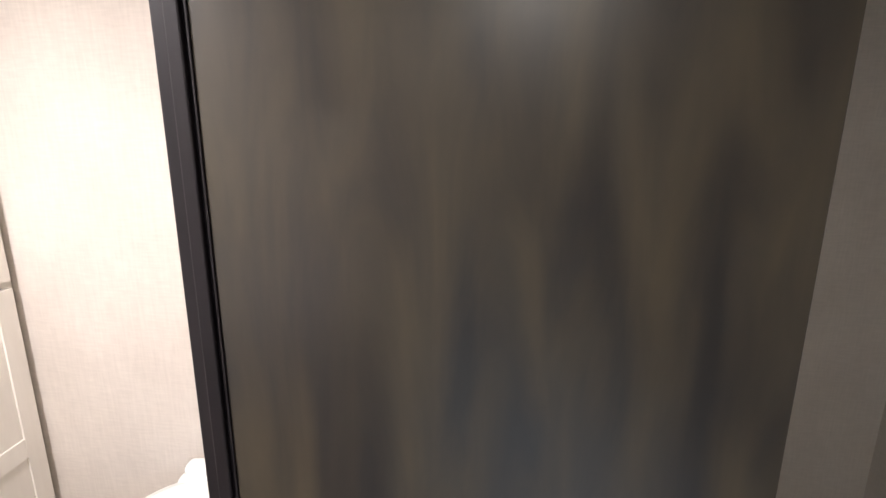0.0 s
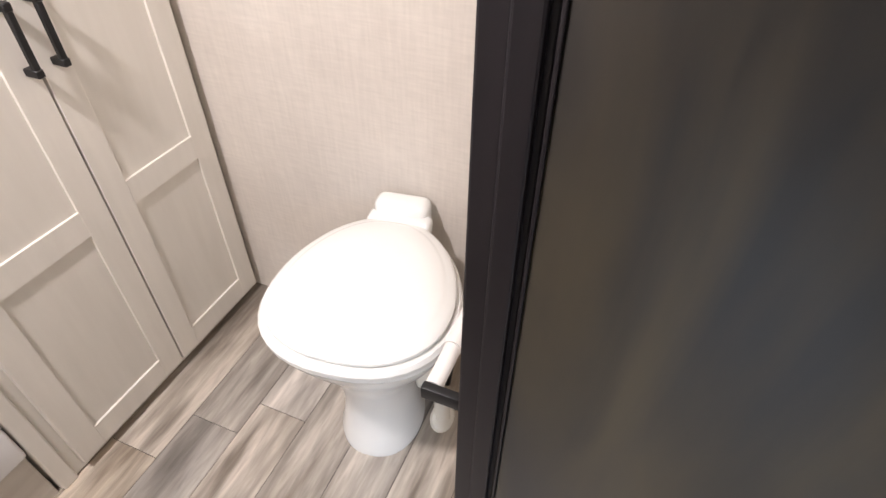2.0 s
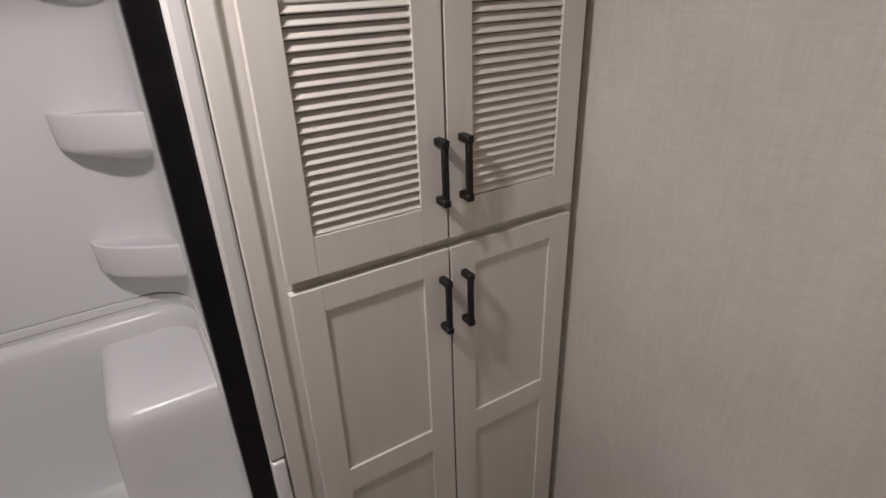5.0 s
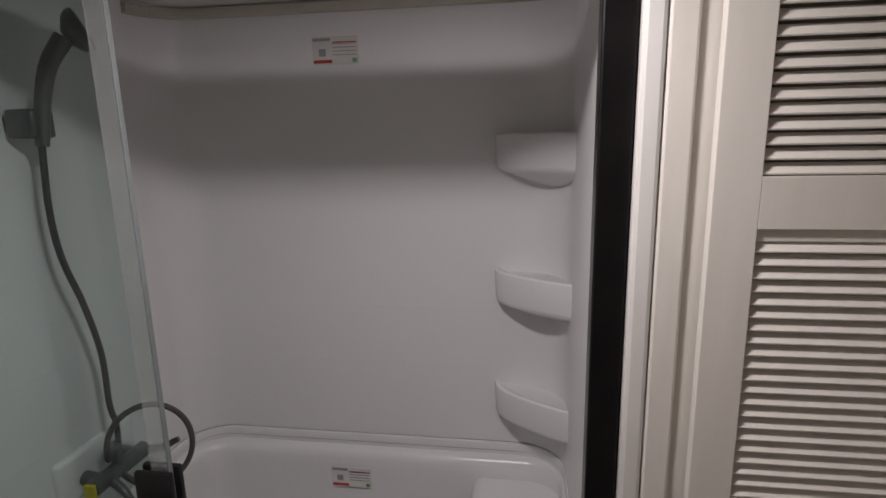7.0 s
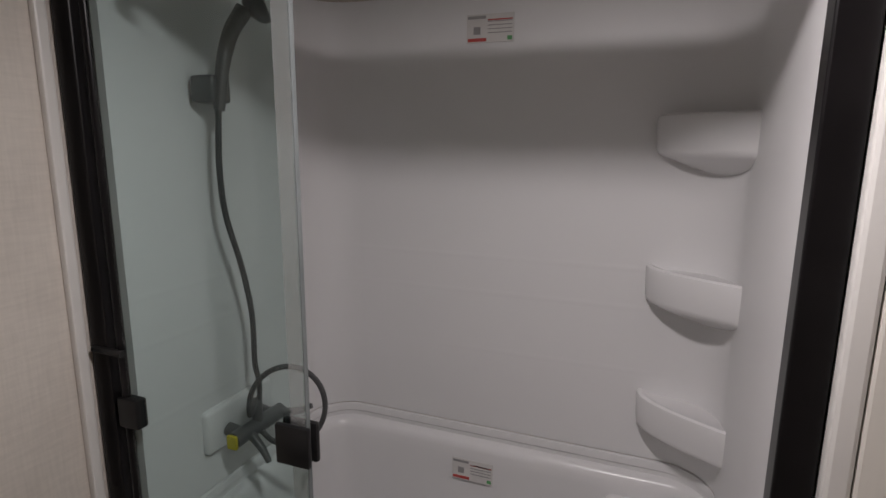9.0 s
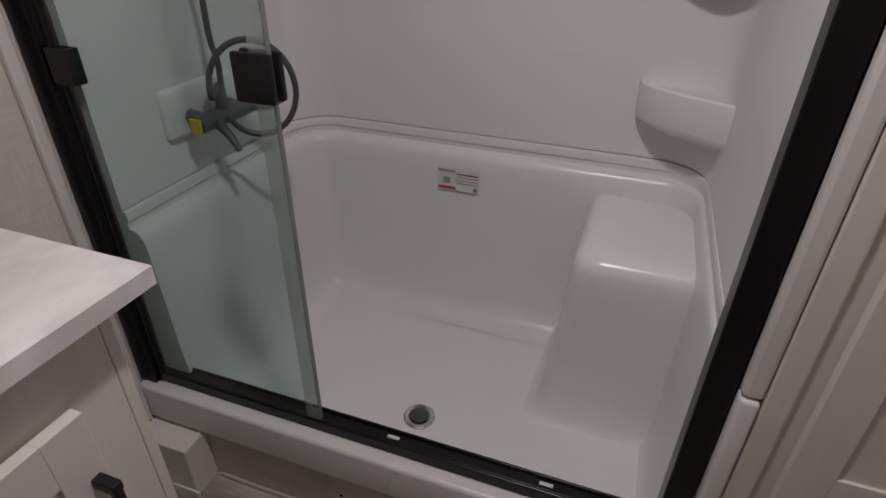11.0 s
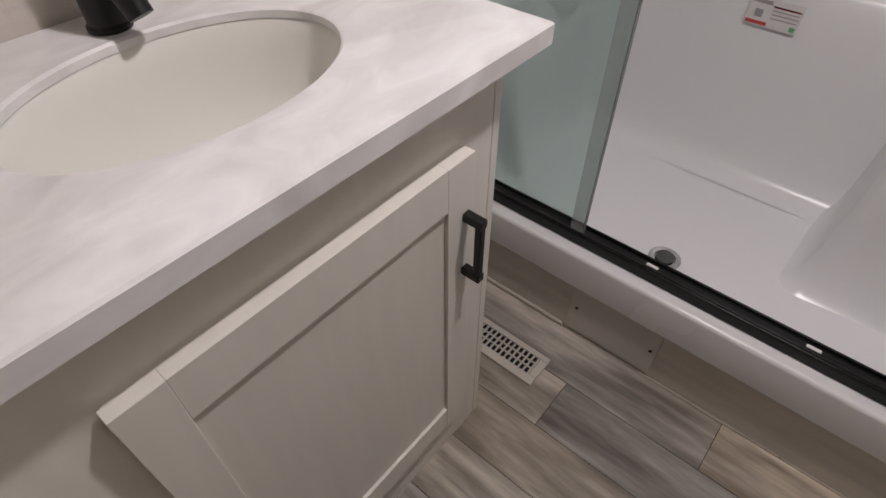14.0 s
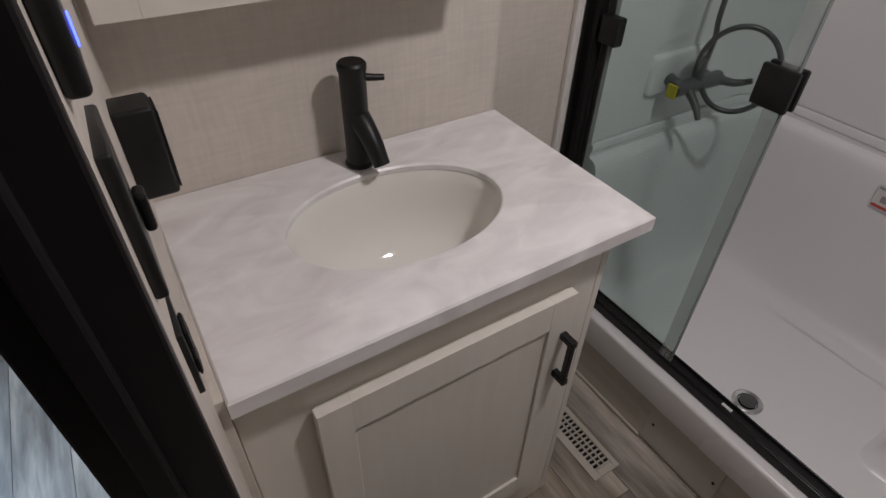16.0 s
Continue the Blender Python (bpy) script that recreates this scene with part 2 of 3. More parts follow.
def tube(points, r, n=12, per=8, radii=None):
    path = smooth_line(points, per) if per > 1 else [Vector(q) for q in points]
    rings, up = [], None
    for i, p in enumerate(path):
        d = (path[min(i + 1, len(path) - 1)] - path[max(i - 1, 0)]).normalized()
        if up is None:
            up = d.orthogonal().normalized()
        up = (up - d * up.dot(d)).normalized()
        side = d.cross(up)
        rad = r if radii is None else radii[0] + (radii[1] - radii[0]) * i / (len(path) - 1)
        rings.append([p + rad * (math.cos(2 * math.pi * k / n) * up + math.sin(2 * math.pi * k / n) * side) for k in range(n)])
    return loft(rings)


def part(name, bm, mat, parent=None, label="", smooth=False):
    """Links a bmesh, given in world metres, as one mesh under a thing or part."""
    root = parent
    while root is not None and root.parent is not None:
        root = root.parent
    me = bpy.data.meshes.new(name)
    if root is not None:
        bmesh.ops.translate(bm, verts=bm.verts, vec=-Vector(root.location))
    bm.to_mesh(me)
    bm.free()
    if smooth:
        me.shade_smooth()
        me.set_sharp_from_angle(angle=radians(38))
    me.materials.append(mat)
    ob = new(name, me)
    ob.parent = parent
    if label:
        ob["label"] = label
    return ob


def thing(name, base, label, category, group="", kind=""):
    ob = new(name)
    ob.location = base
    ob.empty_display_size = 0.05
    return tagged(ob, label, category, group, kind)


def solid(name, bm, mat, label, category, kind="structure", smooth=False):
    return tagged(part(name, bm, mat, None, "", smooth), label, category, "", kind)


# ---- the plan ----
XW, XV, XE = -0.037, 0.028, 1.885
YS, YSE = -0.978, -0.893
YB = 0.71
XJ = 0.58
XD = 1.325
ZC = 1.975


def south_face(x):
    """The switch wall runs slightly out of square."""
    return YS + 0.021 * (XJ - x) / (XJ - XV)


# ---- setting ----
floor = solid("floor", box(-1.3, 2.5, -2.7, 0.02, -0.06, -0.002), GROUT, "grey-brown wood-look vinyl plank floor", "floor")
solid("wall_west", box(XW - 0.05, XV, YS - 0.1, -0.30, 0, ZC), WALL, "beige linen-textured vinyl wall behind the vanity", "wall")
solid("wall_west_return", box(XW - 0.05, XW, -0.2998, -0.034, 0, ZC), WALL, "beige linen-textured vinyl wall between vanity and shower", "wall")
solid("wall_shower_west", box(-0.10, -0.045, -0.034, YB + 0.07, 0, ZC), WALL, "plain outer wall beside the shower stall", "wall")
solid("wall_east", box(XE, XE + 0.05, YSE - 0.08, YB + 0.07, 0, ZC), WALL, "beige textured vinyl wall behind the toilet", "wall")
solid("wall_north", box(-0.045, XE, YB + 0.02, YB + 0.07, 0, ZC), WALL, "plain outer wall behind the shower", "wall")
stub = box(XV, XJ, YS - 0.066, YS, 0, ZC)
for v in stub.verts:
    if v.co.y > YS - 0.01:
        v.co.y = south_face(v.co.x)
solid("wall_south_1", stub, WALL, "beige wall stub carrying the black switches", "wall")
solid("wall_south_2", box(XD + 0.02, XE, YSE - 0.075, YSE, 0, ZC), WALL, "beige wall stub carrying the paper holder", "wall")
solid("wall_south_3", box(XJ, XD + 0.02, YS - 0.08, YS, 1.92, ZC), WALL, "beige wall strip above the doorway", "wall")
solid("ceiling", box(-0.10, XE + 0.05, YS - 0.09, YB + 0.07, ZC, ZC + 0.04), CEIL, "off-white ceiling panel", "ceiling")
slope = box(-0.044, 1.176, 0.03, YB + 0.019, 1.96, ZC - 0.001)
for v in slope.verts:
    v.co.z = (1.966 if v.co.y < 0.1 else 1.908) + (0.004 if v.co.z > 1.97 else 0.0)
solid("ceiling_shower", slope, CEIL, "off-white ceiling panel sloping down over the shower", "ceiling")
solid("wall_hall_west", box(-1.28, -1.2, -2.7, YS - 0.066, 0, ZC), WALL, "plain beige hallway wall", "wall")
solid("wall_hall_south", box(-1.28, 2.5, -2.75, -2.7, 0, ZC), WALL, "plain beige hallway wall", "wall")
solid("wall_hall_east", box(2.45, 2.5, -2.7, -0.96, 0, ZC), WALL, "plain beige hallway wall", "wall")
solid("wall_hall_north_1", box(-1.28, XW - 0.05, YS - 0.066, YS - 0.02, 0, ZC), WALL, "plain beige hallway wall", "wall")
solid("wall_hall_north_2", box(XE + 0.05, 2.5, YSE - 0.075, YSE - 0.03, 0, ZC), WALL, "plain beige hallway wall", "wall")
solid("ceiling_hall", box(-1.3, 2.5, -2.75, YS - 0.09, ZC, ZC + 0.04), CEIL, "off-white hallway ceiling panel", "ceiling")

# doorway lining
solid("trim_door_west", box(XJ, XJ + 0.018, YS - 0.072, YS + 0.001, 0, 1.92, 0.003), JAMB, "black wooden door jamb", "door jamb")
solid("trim_door_west_stop", box(XJ + 0.018, XJ + 0.028, YS - 0.05, YS - 0.03, 0, 1.905, 0.003), JAMB, "black wooden door stop strip", "door stop")
solid("trim_door_east", box(XD, XD + 0.02, YSE - 0.053, YSE + 0.004, 0, 1.92, 0.003), JAMB, "black wooden door jamb", "door jamb")
solid("trim_door_east_stop", box(XD - 0.012, XD, YSE - 0.046, YSE - 0.022, 0, 1.905, 0.003), JAMB, "black wooden door stop strip", "door stop")
solid("trim_door_head", box(XJ + 0.018, XD, YS - 0.06, YS - 0.005, 1.9, 1.92, 0.003), JAMB, "black wooden door head", "door jamb")
solid("trim_corner_shower_west", box(XW, XW + 0.016, -0.052, -0.0305, 0.16, ZC, 0.004), TRIM, "white corner trim beside the shower frame", "trim")
solid("trim_corner_shower_east", box(1.149, 1.1775, -0.026, -0.002, 0.66, ZC, 0.006), TRIM, "white trim strip beside the shower frame", "trim")
solid("trim_ceiling_west", box(XV, XV + 0.014, YS + 0.025, -0.30, ZC - 0.03, ZC, 0.003), VENT, "beige ceiling trim", "trim")

strike = thing("strike_plate", (XJ + 0.018, YS - 0.06, 0.93), "brass strike plate on the black door jamb", "strike plate")
part("plate", box(XJ + 0.0183, XJ + 0.020, YS - 0.068, YS - 0.053, 0.92, 0.96, 0.0006), BRASS, strike)
part("hole", box(XJ + 0.0201, XJ + 0.0206, YS - 0.064, YS - 0.057, 0.93, 0.95), DARK, strike)

# door, standing open into the hall
door = thing("door_1", (XD, YSE - 0.065, 0), "dark-stained wooden door standing open into the hallway", "door", kind="structure")
LX = XD - 0.008
part("leaf", box(LX, LX + 0.034, YSE - 0.90, YSE - 0.057, 0.015, 1.9, 0.002), WOOD, door)
part("edge_strip", box(LX - 0.003, LX + 0.036, YSE - 0.057, YSE - 0.0535, 0.015, 1.9, 0.001), JAMB, door, "black edge banding")


# ---- shower ----
def u_path(r, inset, n=8):
    """Left front, round the two back corners, to right front."""
    x0, x1, y1, yf = 0.03 + inset, 1.125 - inset * 0.3, YB - 0.01 - inset, 0.021
    rr = max(r - inset, 0.012)
    pts = [(-0.02, yf - 0.001), (x0, yf), (x0, 0.25)]
    for i in range(n + 1):
        a = math.pi - i / n * math.pi / 2
        pts.append((x0 + rr + rr * math.cos(a), y1 - rr + rr * math.sin(a)))
    for i in range(1, 8):
        pts.append((x0 + rr + (x1 - x0 - 2 * rr) * i / 8, y1))
    for i in range(n + 1):
        a = math.pi / 2 - i / n * math.pi / 2
        pts.append((x1 - rr + rr * math.cos(a), y1 - rr + rr * math.sin(a)))
    return pts + [(x1, 0.25), (x1, yf), (1.15, yf - 0.001)]


def shower_surround():
    t = thing("shower_stall", (0.58, 0.35, 0.15), "glossy white moulded shower stall with bench and corner shelves", "shower")
    # shallow moulded lines run round the upper wall
    upper = [(0.0, 1.972), (0.0, 1.60)]
    for z in (1.207, 1.108, 0.943):
        upper += [(0.0, z + 0.012), (0.0, z + 0.005), (0.0006, z), (0.0, z - 0.005), (0.0, z - 0.012)]
    upper += [(0.0, 0.735), (0.0, 0.712)]
    lower = [(-0.001, 0.71), (0.006, 0.708), (0.008, 0.70), (0.008, 0.688), (0.003, 0.683), (0.004, 0.672), (0.018, 0.668), (0.028, 0.66), (0.034, 0.645), (0.0365, 0.62), (0.038, 0.60), (0.0455, 0.36), (0.047, 0.34), (0.053, 0.27), (0.062, 0.23), (0.076, 0.20), (0.092, 0.184), (0.112, 0.1765), (0.15, 0.1738)]
    part("upper_wall", loft([[(x, y, z) for x, y in u_path(0.12, d)] for d, z in upper], False, False), SHELL, t, smooth=True)
    part("lower_wall", loft([[(x, y, z) for x, y in u_path(0.12, d)] for d, z in lower], False, False), SHOWER, t, smooth=True)
    bm = bmesh.new()
    nx, ny = 24, 16
    grid = {}
    for i in range(nx + 1):
        for j in range(ny + 1):
            x, y = 0.06 + (1.11 - 0.06) * i / nx, 0.03 + (0.69 - 0.03) * j / ny
            d = math.hypot(x - 0.582, y - 0.195)
            z = 0.163 + 0.012 * min(d / 0.5, 1)
            z += 0.05 * max(0, 1 - (y - 0.03) / 0.07) ** 2
            grid[i, j] = bm.verts.new((x, y, z))
    for i in range(nx):
        for j in range(ny):
            bm.faces.new((grid[i, j], grid[i + 1, j], grid[i + 1, j + 1], grid[i, j + 1]))
    part("pan_floor", bm, SHOWER, t, smooth=True)
    part("curb", box(-0.04, 1.174, -0.03, 0.05, 0.166, 0.268, 0.010, 4), SHOWER, t, "white curb lip", True)
    part("flange", box(1.149, 1.176, -0.03, 0.0, 0.2685, 0.657, 0.007, 3), SHOWER, t, "white side flange", True)
    # bench: rings widen into the pan floor
    rings = []
    for z, g in ((0.165, 0.055), (0.175, 0.034), (0.20, 0.016), (0.25, 0.006), (0.40, -0.004), (0.55, -0.012), (0.578, -0.014), (0.596, -0.020), (0.608, -0.032), (0.613, -0.048), (0.6135, -0.07)):
        x0, y0 = 0.858 - g, 0.316 - g
        r = 0.05
        ring = [(1.14, 0.70, z), (x0, 0.70, z)]
        for i in range(9):
            a = math.pi + i / 8 * math.pi / 2
            ring.append((x0 + r + r * math.cos(a), y0 + r + r * math.sin(a), z))
        ring.append((1.14, y0, z))
        rings.append(ring)
    part("bench", loft(rings), SHOWER, t, "moulded white corner bench", True)
    for zt in (1.574, 1.224, 0.90):
        rings = []
        for dz, k in ((-0.012, 0.80), (-0.004, 0.90), (0.0, 0.955), (-0.004, 0.99), (-0.014, 1.0), (-0.076, 0.985), (-0.086, 0.965), (-0.094, 0.90), (-0.112, 0.66), (-0.135, 0.34), (-0.15, 0.06)):
            ring = [(1.135, 0.705, zt + dz)]
            for px, py in ((0.935, 0.705), (0.937, 0.682), (0.945, 0.660), (0.965, 0.633), (1.0, 0.604), (1.045, 0.575), (1.09, 0.550), (1.135, 0.528)):
                ring.append((1.135 + (px - 1.135) * k, 0.705 + (py - 0.705) * k, zt + dz))
            rings.append(ring)
        part("corner_shelf", loft(rings), SHOWER, t, "moulded corner shelf", True)
    part("valve_pad", box(0.02, 0.045, 0.17, 0.40, 0.80, 0.905, 0.011, 3), SHOWER, t, "raised pad behind the tap", True)
    d = part("drain", lathe(0.582, 0.195, [(0.0385, 0.163), (0.0385, 0.169), (0.034, 0.172), (0.026, 0.170), (0.024, 0.166)]), CHROME, t, "chrome drain ring", True)
    part("strainer", lathe(0.582, 0.195, [(0.022, 0.1705), (0.022, 0.1725), (0.012, 0.174), (0.002, 0.1742)]), HOSE, d, "", True)
    return t


shower_surround()


def cove_strip():
    """Trim that follows the back wall and its rounded corners."""
    outer, inner = u_path(0.12, 0.0005)[3:-3], u_path(0.12, 0.013)[3:-3]
    rings = [[(a[0], a[1], 1.881), (b[0], b[1], 1.883), (b[0], b[1], 1.904), (a[0], a[1], 1.907)] for a, b in zip(outer, inner)]
    solid("trim_ceiling_shower", loft(rings), VENT, "beige trim at the top of the shower wall", "trim")


cove_strip()


def shower_enclosure():
    t = thing("shower_enclosure", (0.58, 0, 0.258), "black-framed shower enclosure with a half-open green glass door", "shower door")
    part("jamb", box(-0.04, 0.004, -0.012, 0.018, 0.2685, 1.86, 0.003), BLACK, t)
    part("jamb", box(1.105, 1.1485, -0.004, 0.034, 0.2685, 1.86, 0.003), BLACK, t)
    part("header", box(-0.042, 1.150, -0.022, 0.044, 1.808, 1.874, 0.012, 4), BLACK, t, "glossy black header rail", True)
    part("track", box(0.0045, 1.1045, 0.0, 0.038, 0.2685, 0.298, 0.003), BLACK, t)
    part("track_rib", box(0.0045, 1.1045, 0.002, 0.007, 0.298, 0.303, 0.001), BLACK, t)
    part("track_rib", box(0.0045, 1.1045, 0.030, 0.035, 0.298, 0.304, 0.001), BLACK, t)
    for x in (0.585, 0.90):
        part("track_guide", box(x, x + 0.026, 0.012, 0.02, 0.2985, 0.3015, 0.0012), TRIM, t, "small bright guide clip")
    part("hinge_rail", tube([(0.026, 0.0, 0.304), (0.026, 0.0, 1.8075)], 0.008, 10, 1), BLACK, t, smooth=True)
    g = part("glass_door", box(0.030, 0.440, -0.003, 0.003, 0.312, 1.8075), GLASS, t, "pale green clear glass door")
    g.visible_shadow = False
    part("seal", box(0.411, 0.4395, -0.0062, -0.0036, 0.314, 1.806, 0.001), glass_seal, g, "translucent edge seal").visible_shadow = False
    part("edge_strip", box(0.440, 0.4428, -0.005, 0.005, 0.312, 1.8075, 0.001), SEAL, g, "clear edge strip")
    part("handle", box(0.386, 0.4525, -0.018, -0.0064, 0.978, 1.05, 0.004), MATTE, g, "square black pull", True)
    part("handle", box(0.384, 0.4525, 0.0062, 0.018, 0.978, 1.05, 0.004), MATTE, g, "square black pull", True)
    part("hinge_clip", box(0.014, 0.064, -0.014, 0.012, 0.965, 1.025, 0.004), MATTE, g, "", True)
    part("hinge_clip", tube([(-0.03, -0.014, 1.118), (0.045, -0.014, 1.118)], 0.007, 10, 1), MATTE, g, "", True)
    s = part("sticker", box(0.183, 0.255, -0.0045, -0.0034, 1.773, 1.806), PAPER, g, "white printed sticker")
    for k in range(3):
        part("print_line", box(0.192, 0.246, -0.0050, -0.0046, 1.781 + k * 0.008, 1.783 + k * 0.008), GREY, s)
    return t


def seal_material():
    """Milky translucent vinyl."""
    m = bpy.data.materials.new("seal_film")
    m.use_nodes = True
    n, l = m.node_tree.nodes, m.node_tree.links
    n.remove(n["Principled BSDF"])
    tr, df, gl = n.new("ShaderNodeBsdfTransparent"), n.new("ShaderNodeBsdfDiffuse"), n.new("ShaderNodeBsdfGlossy")
    tr.inputs[0].default_value = (0.9, 0.92, 0.92, 1)
    df.inputs[0].default_value = (0.75, 0.77, 0.77, 1)
    gl.inputs["Roughness"].default_value = 0.25
    a, b = n.new("ShaderNodeMixShader"), n.new("ShaderNodeMixShader")
    a.inputs[0].default_value, b.inputs[0].default_value = 0.13, 0.14
    l.new(tr.outputs[0], a.inputs[1])
    l.new(df.outputs[0], a.inputs[2])
    l.new(a.outputs[0], b.inputs[1])
    l.new(gl.outputs[0], b.inputs[2])
    l.new(b.outputs[0], n["Material Output"].inputs[0])
    return m


glass_seal = seal_material()
shower_enclosure()

# warning stickers on the shower wall


def sticker(x, z, y, w, h):
    t = thing("warning_sticker", (x + w / 2, y, z + h / 2), "clear film sticker with red and grey print on the shower wall", "sticker", "stickers on the shower wall")
    f = part("film", box(x, x + w, y - 0.0015, y, z, z + h), PAPER, t)
    yy = y - 0.0024
    part("title_bar", box(x + 0.003, x + 0.05, yy, y - 0.0016, z + h - 0.011, z + h - 0.004), GREY, t)
    part("red_bar", box(x + 0.003, x + 0.052, yy, y - 0.0016, z + 0.003, z + 0.011), RED, t)
    part("red_line", box(x + 0.055, x + w - 0.004, yy, y - 0.0016, z + h - 0.016, z + h - 0.013), RED, t)
    for k in range(4):
        part("text_line", box(x + 0.055, x + w - 0.005, yy, y - 0.0016, z + 0.022 + k * 0.009, z + 0.024 + k * 0.009), GREY, t)
    part("symbol", box(x + 0.018, x + 0.036, yy, y - 0.0016, z + 0.02, z + 0.038), GREY, t)
    part("recycling_mark", box(x + w - 0.016, x + w - 0.004, yy, y - 0.0016, z + 0.004, z + 0.014), GREEN, t)


sticker(0.457, 0.560, YB - 0.0555, 0.120, 0.064)
sticker(0.468, 1.755, YB - 0.0125, 0.122, 0.068)


def shower_tap():
    t = thing("shower_tap", (0.06, 0.24, 0.85), "grey shower tap with two levers, yellow tag and coiled hose", "tap")
    part("body", tube([(0.085, 0.205, 0.832), (0.09, 0.37, 0.832)], 0.020, 16, 1), GREYP, t, smooth=True)
    part("mount", tube([(0.045, 0.235, 0.84), (0.085, 0.235, 0.834)], 0.016, 14, 1), GREYP, t, smooth=True)
    part("mount", tube([(0.045, 0.34, 0.84), (0.088, 0.34, 0.834)], 0.016, 14, 1), GREYP, t, smooth=True)
    part("lever", tube([(0.095, 0.25, 0.83), (0.13, 0.245, 0.805), (0.155, 0.24, 0.775)], 0.008, 10, 6, (0.012, 0.007)), GREYP, t, smooth=True)
    part("lever", tube([(0.095, 0.355, 0.835), (0.13, 0.385, 0.83), (0.165, 0.40, 0.845)], 0.008, 10, 6, (0.012, 0.007)), GREYP, t, smooth=True)
    part("diverter", tube([(0.09, 0.285, 0.845), (0.09, 0.285, 0.90)], 0.013, 12, 1), GREYP, t, smooth=True)
    part("tag", box(0.074, 0.100, 0.196, 0.2045, 0.815, 0.848, 0.002), YELLOW, t, "yellow tag")
    pts = [(0.09, 0.285, 0.90)]
    for i in range(15):
        a = radians(190 - i * 24)
        u = 0.088 * math.cos(a)
        pts.append((0.175 + 0.8 * u + 0.001 * i, 0.285 + 0.5 * u, 0.90 + 0.098 * math.sin(a)))
    part("hose_loop", tube(pts, 0.0065, 10, 5), HOSE, t, "coiled grey hose", True)


GREYP = material("grey_chrome_plastic", (0.085, 0.085, 0.088), (0.12, 0.12, 0.122), scale=10, rough=0.3)
shower_tap()


def hand_shower():
    t = thing("hand_shower", (0.06, 0.22, 1.62), "grey hand shower in a wall bracket with hanging hose", "shower head")
    part("bracket", box(0.045, 0.105, 0.195, 0.25, 1.585, 1.64, 0.008, 3), GREYP, t, smooth=True)
    part("handle", tube([(0.10, 0.215, 1.57), (0.106, 0.225, 1.65), (0.118, 0.24, 1.72), (0.14, 0.262, 1.772)], 0.011, 14, 6, (0.012, 0.018)), GREYP, t, smooth=True)
    m = Matrix.Translation((0.158, 0.278, 1.785)) @ Euler((radians(-35), radians(60), 0)).to_matrix().to_4x4()
    bm = lathe(0, 0, [(0.012, -0.026), (0.034, -0.012), (0.042, 0.0), (0.042, 0.010), (0.036, 0.013)])
    bm.transform(m)
    part("head", bm, GREYP, t, smooth=True)
    part("hose", tube([(0.10, 0.213, 1.57), (0.10, 0.205, 1.45), (0.10, 0.215, 1.35), (0.10, 0.25, 1.24), (0.10, 0.275, 1.12), (0.10, 0.275, 1.0), (0.10, 0.285, 0.95), (0.095, 0.288, 0.885)], 0.0065, 10, 8), HOSE, t, "hanging grey hose", True)


hand_shower()

# curb base with access plate
solid("baseboard_shower", box(-0.04, 1.17, -0.012, 0.02, 0, 0.1658), KICK, "taupe wood-look board under the shower curb", "baseboard")
solid("trim_curb_end_foot", box(XW + 0.001, 0.128, -0.092, -0.0855, 0, 0.026, 0.003), TRIM, "white foot strip on the boxed trim", "trim")
plate = thing("access_plate", (0.567, -0.016, 0.09), "grey-beige access plate screwed under the shower curb", "access plate")
part("panel", box(0.458, 0.682, -0.018, -0.0125, 0.016, 0.1655, 0.0015), PLATE, plate)
for sx in (0.478, 0.668):
    part("screw", lathe(sx, 0.094, [(0.004, -0.0175), (0.004, -0.0195), (0.002, -0.0205)], 10, "y"), DARK, plate)
solid("trim_quarter_round", box(0.13, 0.452, -0.021, -0.0125, 0.0, 0.014, 0.005), VENT, "beige quarter-round strip at the floor", "trim")
solid("trim_curb_end", box(XW + 0.001, 0.118, -0.085, -0.0125, 0, 0.160, 0.004), TRIM, "white boxed trim at the end of the shower curb", "trim")


# ---- linen cabinet ----
def pull(parent, ends, out, mat=MATTE):
    """A square bow handle between two ends, standing off by out."""
    a, b, o = Vector(ends[0]), Vector(ends[1]), Vector(out)
    bm = bmesh.new()
    w = 0.0055

    def bar(p, q, r):
        lo = [min(p[i], q[i]) - r for i in range(3)]
        hi = [max(p[i], q[i]) + r for i in range(3)]
        box(lo[0], hi[0], lo[1], hi[1], lo[2], hi[2], 0.0015, 1, bm)
    bar(a + o, b + o, w)
    for p, k in ((a, 1), (b, -1)):
        bar(p, p + o, w * 1.25)
    return part("handle", bm, mat, parent, "black square bow handle", True)


